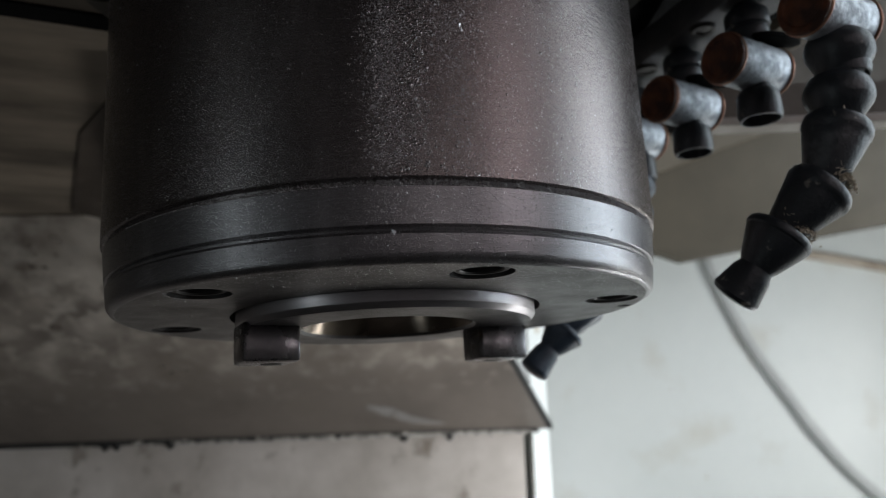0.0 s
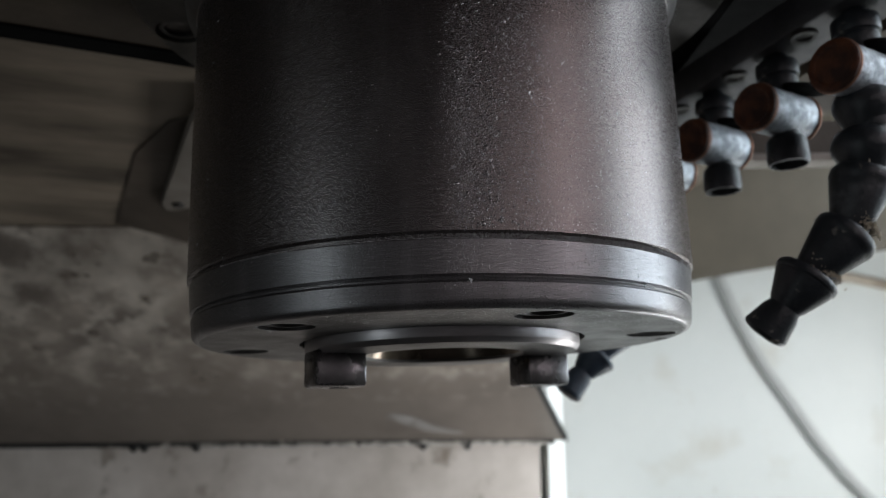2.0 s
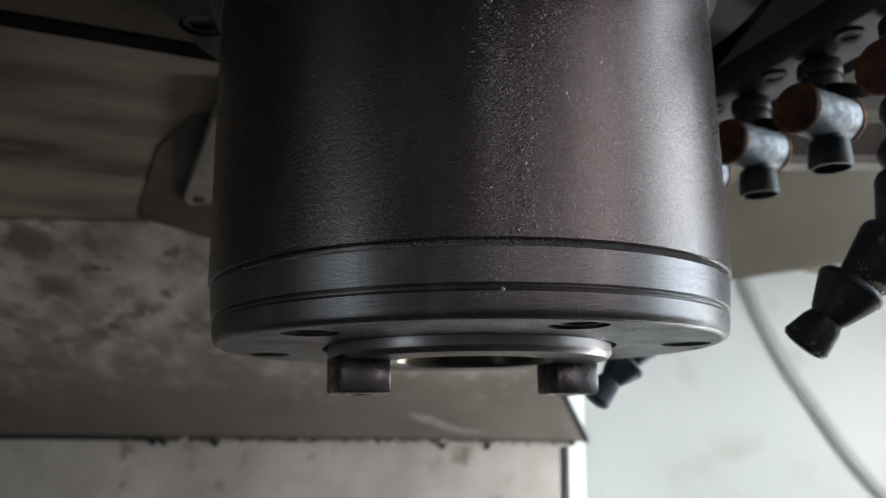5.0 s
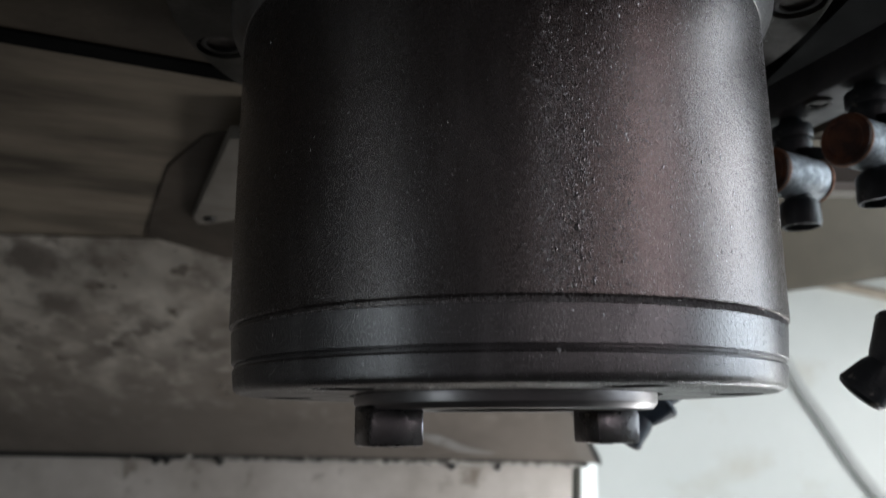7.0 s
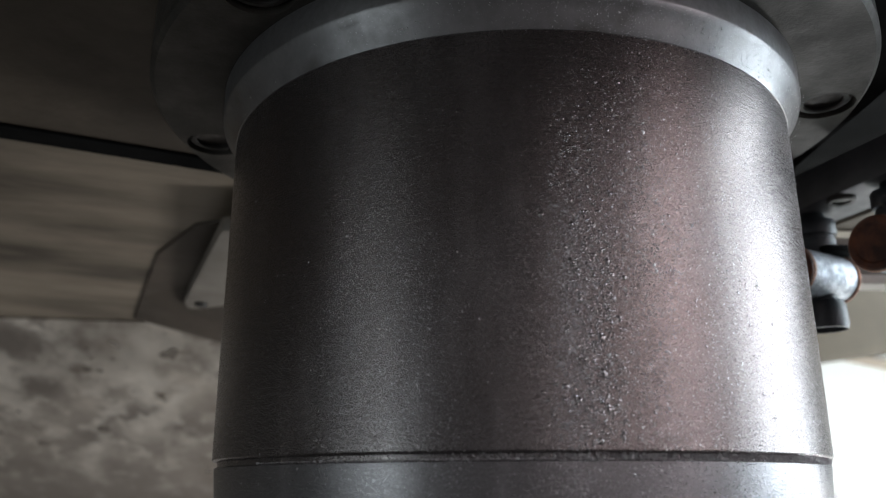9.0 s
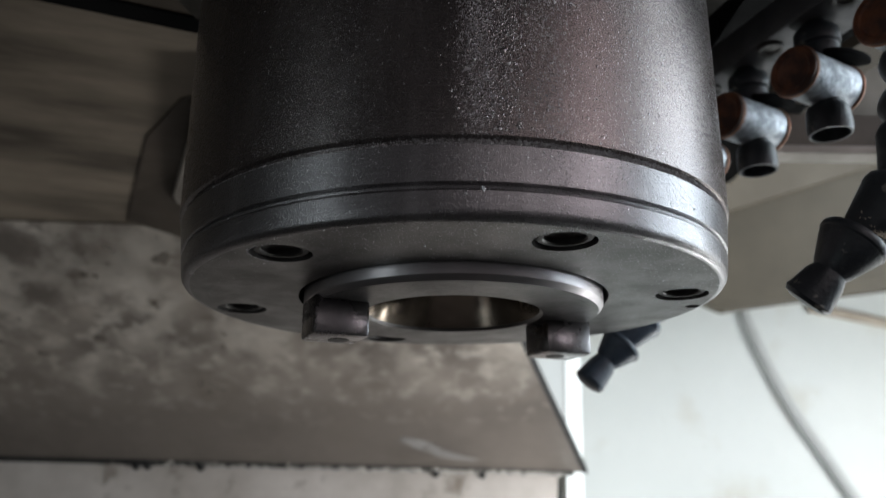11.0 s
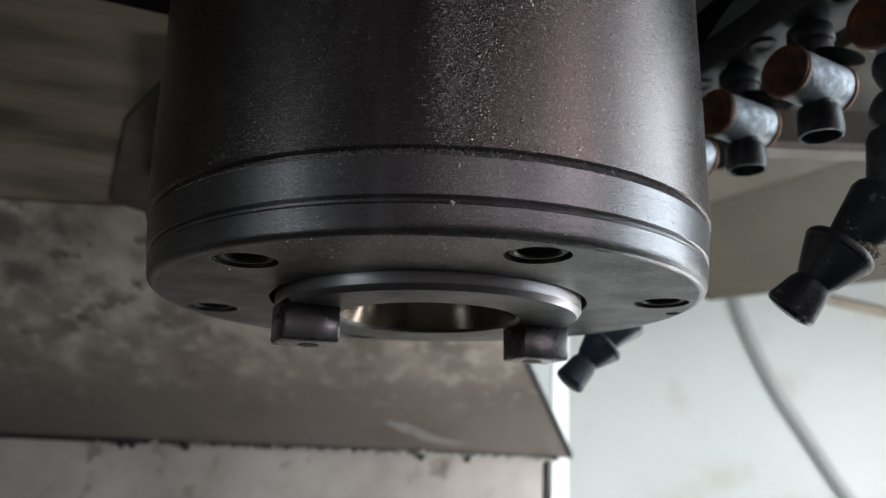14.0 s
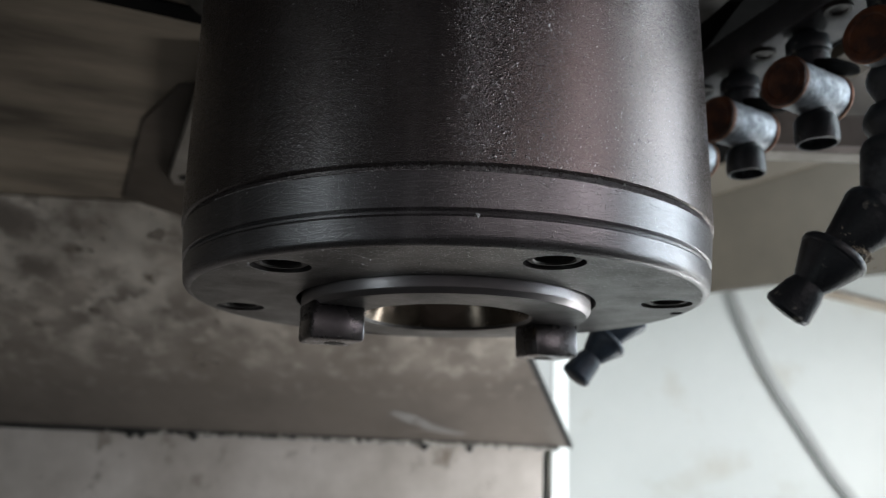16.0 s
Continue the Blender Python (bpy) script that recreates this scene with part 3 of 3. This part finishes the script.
part("taper_bore", lathe([(0.0257, -0.0032), (0.0226, 0.005), (0.0150, 0.055), (0.0140, 0.056), (0.0, 0.056)], 96), BORE, nose, "brown oily tapered tool bore")
KEY_AT = 23
for k in (0, 180):
    bm = box((0.0158, 0.0140, 0.0112), (0.0364, 0, -0.00845), 0.0012)
    bmesh.ops.transform(bm, matrix=Matrix.Rotation(radians(KEY_AT + k), 4, "Z"), verts=bm.verts[:])
    key = part("drive_key", bm, KEY, nose, "worn bright steel drive key")
    bm = lathe([(0.0, -0.0140), (0.0026, -0.0143), (0.0030, -0.01415), (0.0030, -0.0132)], 20)
    bmesh.ops.translate(bm, verts=bm.verts[:], vec=(0.0352, 0, 0))
    bmesh.ops.transform(bm, matrix=Matrix.Rotation(radians(KEY_AT + k), 4, "Z"), verts=bm.verts[:])
    part("key_screw", bm, SCREW, key)

# ---- bright chips clinging to the spindle ----
rng = random.Random(11)
bm = bmesh.new()


def chip(at, normal, size):
    q = Vector(normal).to_track_quat("Z", "Y").to_matrix().to_4x4() @ Matrix.Rotation(rng.uniform(0, 6.28), 4, "Z")
    m = Matrix.Translation(at) @ q
    l, w, h = size * rng.uniform(0.6, 1.8), size * rng.uniform(0.5, 1.0), size * rng.uniform(0.3, 0.9)
    vs = [bm.verts.new(m @ Vector(p)) for p in ((-l, -w, -h * 0.3), (l, -w * 0.6, -h * 0.3), (l * 0.2, w, -h * 0.3), (rng.uniform(-l, l) * 0.5, rng.uniform(-w, w) * 0.5, h))]
    for a, b, c in ((0, 1, 3), (1, 2, 3), (2, 0, 3)):
        bm.faces.new((vs[a], vs[b], vs[c]))


def cap_radius(z):
    return 0.0780 + (z - 0.0012) * 0.122 if z < 0.007 else 0.0788 + (z - 0.0081) * 0.075


for k in range(24000):
    pick = rng.random()
    if pick < 0.20:
        a, z = rng.gauss(-88.5, 1.7), rng.gauss(0.040, 0.019)
    elif pick < 0.34:
        a, z = rng.gauss(-77.0, 2.6), rng.gauss(0.050, 0.022)
    elif pick < 0.56:
        a, z = rng.triangular(-93, -45, -78), rng.uniform(0.017, 0.095)
    elif pick < 0.82:
        a, z = rng.uniform(-88, -22), rng.uniform(0.008, 0.103)
    elif pick < 0.90:
        a, z = rng.gauss(-108, 4), rng.uniform(0.008, 0.06)
    else:
        a, z = rng.uniform(-175, -5), rng.uniform(0.003, 0.103)
    if not 0.002 < z < 0.1025 or 0.0165 < z < 0.0180 or 0.0065 < z < 0.0082:
        continue
    r = 0.0800 if z > 0.017 else cap_radius(z)
    n = (math.cos(radians(a)), math.sin(radians(a)), 0)
    chip((r * n[0], r * n[1], z), n, (0.000112 if pick < 0.34 else 0.000070) * math.exp(rng.gauss(0, 0.55)))
for k in range(2600):
    a, z = rng.triangular(-112, -15, -66), rng.uniform(0.0012, 0.0160)
    if 0.0060 < z < 0.0085:
        continue
    chip((cap_radius(z) * math.cos(radians(a)), cap_radius(z) * math.sin(radians(a)), z), (math.cos(radians(a)), math.sin(radians(a)), 0), 0.000066 * math.exp(rng.gauss(0, 0.55)))
for k in range(2200):
    a, z = rng.uniform(-140, -12), 0.0166
    chip((0.0789 * math.cos(radians(a)), 0.0789 * math.sin(radians(a)), z), (math.cos(radians(a)), math.sin(radians(a)), 0.6), 0.00010 * math.exp(rng.gauss(0, 0.4)))
for k in range(3600):
    a, r = rng.gauss(-80, 32), 0.0765 - abs(rng.gauss(0, 0.013))
    if r < 0.047:
        continue
    if min((r * math.cos(radians(a)) - x) ** 2 + (r * math.sin(radians(a)) - y) ** 2 for x, y in HOLES) > HOLE_R ** 2:
        chip((r * math.cos(radians(a)), r * math.sin(radians(a)), 0), (0, 0, -1), 0.00010 * math.exp(rng.gauss(0, 0.45)))
for x, y in HOLES[:3]:
    for k in range(90):
        a = rng.gauss(200, 50)
        r = HOLE_R + abs(rng.gauss(0, 0.0005))
        chip((x + r * math.cos(radians(a)), y + r * math.sin(radians(a)), 0), (0, 0, -1), 0.00013 * math.exp(rng.gauss(0, 0.4)))
for k in range(1800):
    a, h = rng.gauss(-70, 26), rng.random()
    r, z = 0.0803 + 0.0047 * h, 0.1030 + 0.0065 * h
    chip((r * math.cos(radians(a)), r * math.sin(radians(a)), z), (0.8 * math.cos(radians(a)), 0.8 * math.sin(radians(a)), -0.6), 0.00008 * math.exp(rng.gauss(0, 0.5)))
tagged(finish("metal_chips", bm, CHIP, smooth=False), "tiny bright metal chips clinging to the spindle", "metal chips", kind="stuff")

# ---- grit packed into the upper groove ----
rng = random.Random(15)
bm = bmesh.new()
for k in range(5200):
    a, z = rng.triangular(-108, -8, -48), 0.0171 + rng.gauss(0, 0.00042)
    if 0.0161 < z < 0.0181:
        n = (math.cos(radians(a)), math.sin(radians(a)), 0)
        r = 0.0787 + abs(rng.gauss(0, 0.0003))
        chip((r * n[0], r * n[1], z), (n[0], n[1], rng.uniform(-0.6, 0.6)), 0.00017 * math.exp(rng.gauss(0, 0.4)))
tagged(finish("groove_grit", bm, GRIT, smooth=False), "grey metal grit packed into the spindle's groove", "grit", kind="stuff")

# ---- oily droplets and dust beads on the housing ----
rng = random.Random(23)
verts, faces = [], []
for k in range(17000):
    pick = rng.random()
    if pick < 0.26:
        a, z = rng.gauss(-85.5, 2.6), rng.gauss(0.040, 0.020)
    elif pick < 0.62:
        a, z = rng.triangular(-95, -42, -80), rng.gauss(0.052, 0.026)
    elif pick < 0.74:
        a, z = rng.gauss(-119, 5), rng.triangular(0.018, 0.06, 0.02)
    elif pick < 0.84:
        a, z = rng.gauss(-50, 9), rng.uniform(0.02, 0.103)
    else:
        a, z = rng.uniform(-170, -10), rng.uniform(0.02, 0.103)
    if not 0.0185 < z < 0.1025:
        continue
    ca, sa = math.cos(radians(a)), math.sin(radians(a))
    size = (0.000155 if pick < 0.26 else 0.000085) * math.exp(rng.gauss(0, 0.5))
    long, proud = rng.uniform(0.8, 1.3), rng.uniform(1.5, 3.2) if pick < 0.26 else rng.uniform(0.8, 2.2)
    b = len(verts)
    for ring, (rr, hh) in enumerate(((1.0, -0.03), (0.66, 0.16))):
        for i in range(6):
            u, v = rr * size * math.cos(i * math.pi / 3 + ring * 0.5), rr * size * long * math.sin(i * math.pi / 3 + ring * 0.5)
            r = 0.0800 + hh * size * proud
            verts.append((r * ca - u * sa, r * sa + u * ca, z + v))
    verts.append(((0.08 + 0.24 * size * proud) * ca, (0.08 + 0.24 * size * proud) * sa, z))
    for i in range(6):
        j = (i + 1) % 6
        faces += [(b + i, b + j, b + 6 + j, b + 6 + i), (b + 6 + i, b + 6 + j, b + 12)]
me = bpy.data.meshes.new("oil_droplets")
me.from_pydata(verts, [], faces)
me.materials.append(DROPLET)
me.polygons.foreach_set("use_smooth", [True] * len(me.polygons))
tagged(new("oil_droplets", me), "tiny oily beads of dust on the spindle housing", "oil droplets", kind="stuff")

# ---- coolant manifold, valves and hoses ----
manifold = thing("coolant_manifold", "grey aluminium coolant manifold bar on the head's side", "manifold")
AXIS = Vector((0.0116, -0.0345, 0)).normalized()
C2 = Vector((0.1345, 0.0205, 0.0860))
STEP = Vector((0.0116, -0.0345, 0.0))
a0, a1 = C2 - 3.2 * STEP, C2 + 2.2 * STEP
side = Vector((-AXIS.y, AXIS.x, 0))
near, far = -0.0095, 0.016
bar = slab([(*(a0 + side * near).xy, 0.1100), (*(a1 + side * near).xy, 0.1100), (*(a1 + side * far).xy, 0.1100), (*(a0 + side * far).xy, 0.1100)], (0, 0, 0.0142), 0.002)
part("bar", bar, ALU, manifold)
for k in (-2.4, 1.4):
    q = C2 + STEP * k + side * 0.004
    bm = lathe([(0.0, 0.1235), (0.0060, 0.1235), (0.0060, 0.2490), (0.0, 0.2490)], 20)
    bmesh.ops.translate(bm, verts=bm.verts[:], vec=(q.x, q.y, 0))
    part("hanger", bm, BLACK, manifold, "black hanger rod")
for k in (-1.5, -0.5, 0.5, 1.5):
    q = C2 + STEP * k - side * 0.0040
    bm = lathe([(0.0, 0.1094), (0.0030, 0.1094), (0.0032, 0.1088), (0.0046, 0.1086), (0.0050, 0.1090), (0.0050, 0.1105)], 24)
    bmesh.ops.translate(bm, verts=bm.verts[:], vec=(q.x, q.y, 0))
    part("bar_bolt", bm, SCREW, manifold, "small dark bolt")


def coolant_valve(centre):
    """A cross-shaped valve: a zinc body with a plug and a ring, black connectors above and below, and a small lever."""
    v = thing("coolant_valve", "mottled zinc coolant valve with a rust orange plug and black connectors", "valve", centre, group="coolant valves")
    turn = Vector((0.87, 0.49, 0.0)).to_track_quat("Z", "Y").to_matrix().to_4x4()
    part("body", lathe([(0.0, -0.0160), (0.0086, -0.0160), (0.0088, -0.0155), (0.0088, 0.0095), (0.0086, 0.0100), (0.0, 0.0100)], 40, m=turn), ZINC, v)
    for z in (-0.0166, 0.0098):
        part("ring", lathe([(0.0085, z), (0.0092, z + 0.0001), (0.0094, z + 0.0006), (0.0092, z + 0.0012), (0.0085, z + 0.0014)], 40, m=turn), COPPER, v, "copper brown ring")
    part("plug", lathe([(0.0, -0.0174), (0.0062, -0.0174), (0.0068, -0.0179), (0.0084, -0.0179), (0.0090, -0.0174), (0.0090, -0.0163), (0.0, -0.0163)], 40, m=turn), RUST, v, "flat rust orange plug")
    part("rear_plug", lathe([(0.0, 0.0158), (0.0050, 0.0156), (0.0062, 0.0148), (0.0062, 0.0110), (0.0, 0.0110)], 32, m=turn), RUST, v, "rust brown plug")
    part("upper_connector", lathe([(0.0050, 0.0065), (0.0050, 0.0078), (0.0068, 0.0082), (0.0072, 0.0090), (0.0072, 0.0136), (0.0068, 0.0142), (0.0068, 0.0148), (0.0077, 0.0152), (0.0079, 0.0158),
                                   (0.0079, 0.0202), (0.0075, 0.0210), (0.0050, 0.0211), (0.0042, 0.0245), (0.0, 0.0245)], 32), HOSE, v, "black plastic connector in two tiers")
    part("outlet", lathe([(0.0050, -0.0065), (0.0050, -0.0090), (0.0066, -0.0096), (0.0074, -0.0112), (0.0077, -0.0180), (0.0072, -0.0200), (0.0066, -0.0201),
                          (0.0063, -0.0190), (0.0060, -0.0110), (0.0, -0.0110)], 32), HOSE, v, "black plastic outlet, open below")
    lever = lathe([(0.0, -0.0012), (0.0036, -0.0012), (0.0042, -0.0006), (0.0042, 0.0006), (0.0036, 0.0012), (0.0, 0.0012)], 24, m=Matrix.Translation((0.0080, -0.0035, 0.0090)) @ Matrix.Rotation(radians(20), 4, "Z") @ Matrix.Diagonal((2.6, 1.0, 1.0, 1.0)))
    part("lever", lever, BLACK, v, "small oval black lever")
    return v


valve = coolant_valve(C2)
for k in (-2, -1, 1):
    copy_thing(valve, Matrix.Translation(C2 + STEP * k))


def hose_segment(name, a, b, big, small, parent, mat, rounded=False):
    """One link of a jointed hose: a rounded shoulder, then a cone down to a narrow neck."""
    h = (Vector(b) - Vector(a)).length
    prof = ([(small * 0.9, -0.10), (big * 0.62, -0.04), (big * 0.86, 0.08), (big * 0.97, 0.24), (big, 0.40), (big * 0.96, 0.52), (big * 0.82, 0.68), (small * 1.15, 0.92), (small, 1.0), (small * 0.9, 1.08)]
            if rounded else
            [(small * 0.8, -0.10), (big * 0.70, -0.07), (big * 0.92, -0.03), (big * 0.985, 0.03), (big, 0.10), (big * 0.99, 0.16), (big * 0.94, 0.20), (big * 0.93, 0.25), (small * 1.12, 0.90), (small, 0.97), (small * 0.9, 1.08)])
    return part(name, lathe([(r, z * h) for r, z in prof], 32, m=along(a, b)), mat, parent)


def jointed_hose(label, links, big, small, tip, tip_big, mat, nozzle_mat):
    hose = thing("coolant_hose", label, "hose", links[0], group="coolant hoses")
    base = Matrix.Translation(-Vector(links[0]))
    at = [base @ Vector(p) for p in links]
    for k, (a, b) in enumerate(zip(at, at[1:])):
        hose_segment("link", a, b, big, small, hose, mat, k < 2)
    a, b = at[-1], base @ Vector(tip)
    h = (b - a).length
    part("nozzle", lathe([(small * 0.9, -0.1 * h), (small, 0.05 * h), (small * 1.15, 0.22 * h), (tip_big * 0.95, 0.72 * h), (tip_big, 0.85 * h), (tip_big * 0.9, 0.97 * h),
                          (tip_big * 0.62, 1.03 * h), (0, 1.06 * h)], 32, m=along(a, b)), nozzle_mat, hose, "short flared nozzle")
    return hose


first = jointed_hose("blue-black jointed plastic coolant hose with tan chip crust", [(0.1462, -0.014, 0.0800), (0.1436, -0.014, 0.0655), (0.1410, -0.014, 0.0505), (0.1330, -0.0135, 0.0311),
                     (0.1196, -0.0105, 0.0180), (0.1114, -0.0085, 0.0079)], 0.0104, 0.0054, (0.1052, -0.0035, -0.0002), 0.0076, HOSE, HOSE)
jointed_hose("blue jointed plastic coolant hose behind the spindle nose", [(0.1095, 0.0880, 0.0670), (0.1065, 0.0865, 0.0550), (0.1040, 0.085, 0.0430), (0.0985, 0.0835, 0.0320), (0.0905, 0.082, 0.0215),
             (0.0800, 0.0795, 0.0115), (0.0705, 0.078, 0.0012), (0.0632, 0.078, -0.0060)], 0.0085, 0.0046, (0.0556, 0.078, -0.0150), 0.0062, HOSE_BLUE, HOSE_BLUE)

# tan crust of chips and coolant on the shaded hose joints
rng = random.Random(7)
bm = bmesh.new()
base = Vector((0.1462, -0.014, 0.0800))
for joint, size in (((0.1408, -0.014, 0.0490), 0.0056), ((0.1350, -0.0138, 0.0335), 0.0058), ((0.1218, -0.011, 0.0192), 0.0058), ((0.1134, -0.009, 0.0100), 0.0052)):
    for k in range(1000):
        a, h = rng.gauss(-0.3, 0.7), rng.gauss(0, 0.0019 if size > 0.0054 else 0.0008)
        r = size - 0.0006 + rng.uniform(0.0, 0.0008) + abs(h) * 0.30
        at = Vector(joint) - base + Vector((r * math.cos(a), r * math.sin(a), h))
        vs = [bm.verts.new(at + Vector((rng.gauss(0, 1), rng.gauss(0, 1), rng.gauss(0, 1))) * 0.00034) for _ in range(5)]
        for f in ((0, 1, 2), (0, 2, 3), (0, 3, 4), (1, 2, 4), (2, 3, 4), (0, 4, 1)):
            bm.faces.new([vs[i] for i in f])
part("chip_crust", bm, GRIME, first, "tan crust of dried chips", smooth=False)

# ---- cable along the white wall ----
tagged(finish("wall_cable", tube([(0.455, 0.895, 0.25), (0.468, 0.892, 0.166), (0.5084, 0.892, 0.0626), (0.552, 0.892, -0.0132), (0.600, 0.892, -0.090), (0.665, 0.892, -0.165), (0.80, 0.892, -0.28)], 0.0078), CABLE),
       "soft grey cable hanging against the white wall", "cable")
tagged(finish("wall_conduit", tube([(0.560, 0.895, 0.196), (0.6336, 0.895, 0.1814), (0.7427, 0.895, 0.1566), (0.90, 0.895, 0.118)], 0.0075), STAINED),
       "brown stained conduit along the white wall", "conduit")
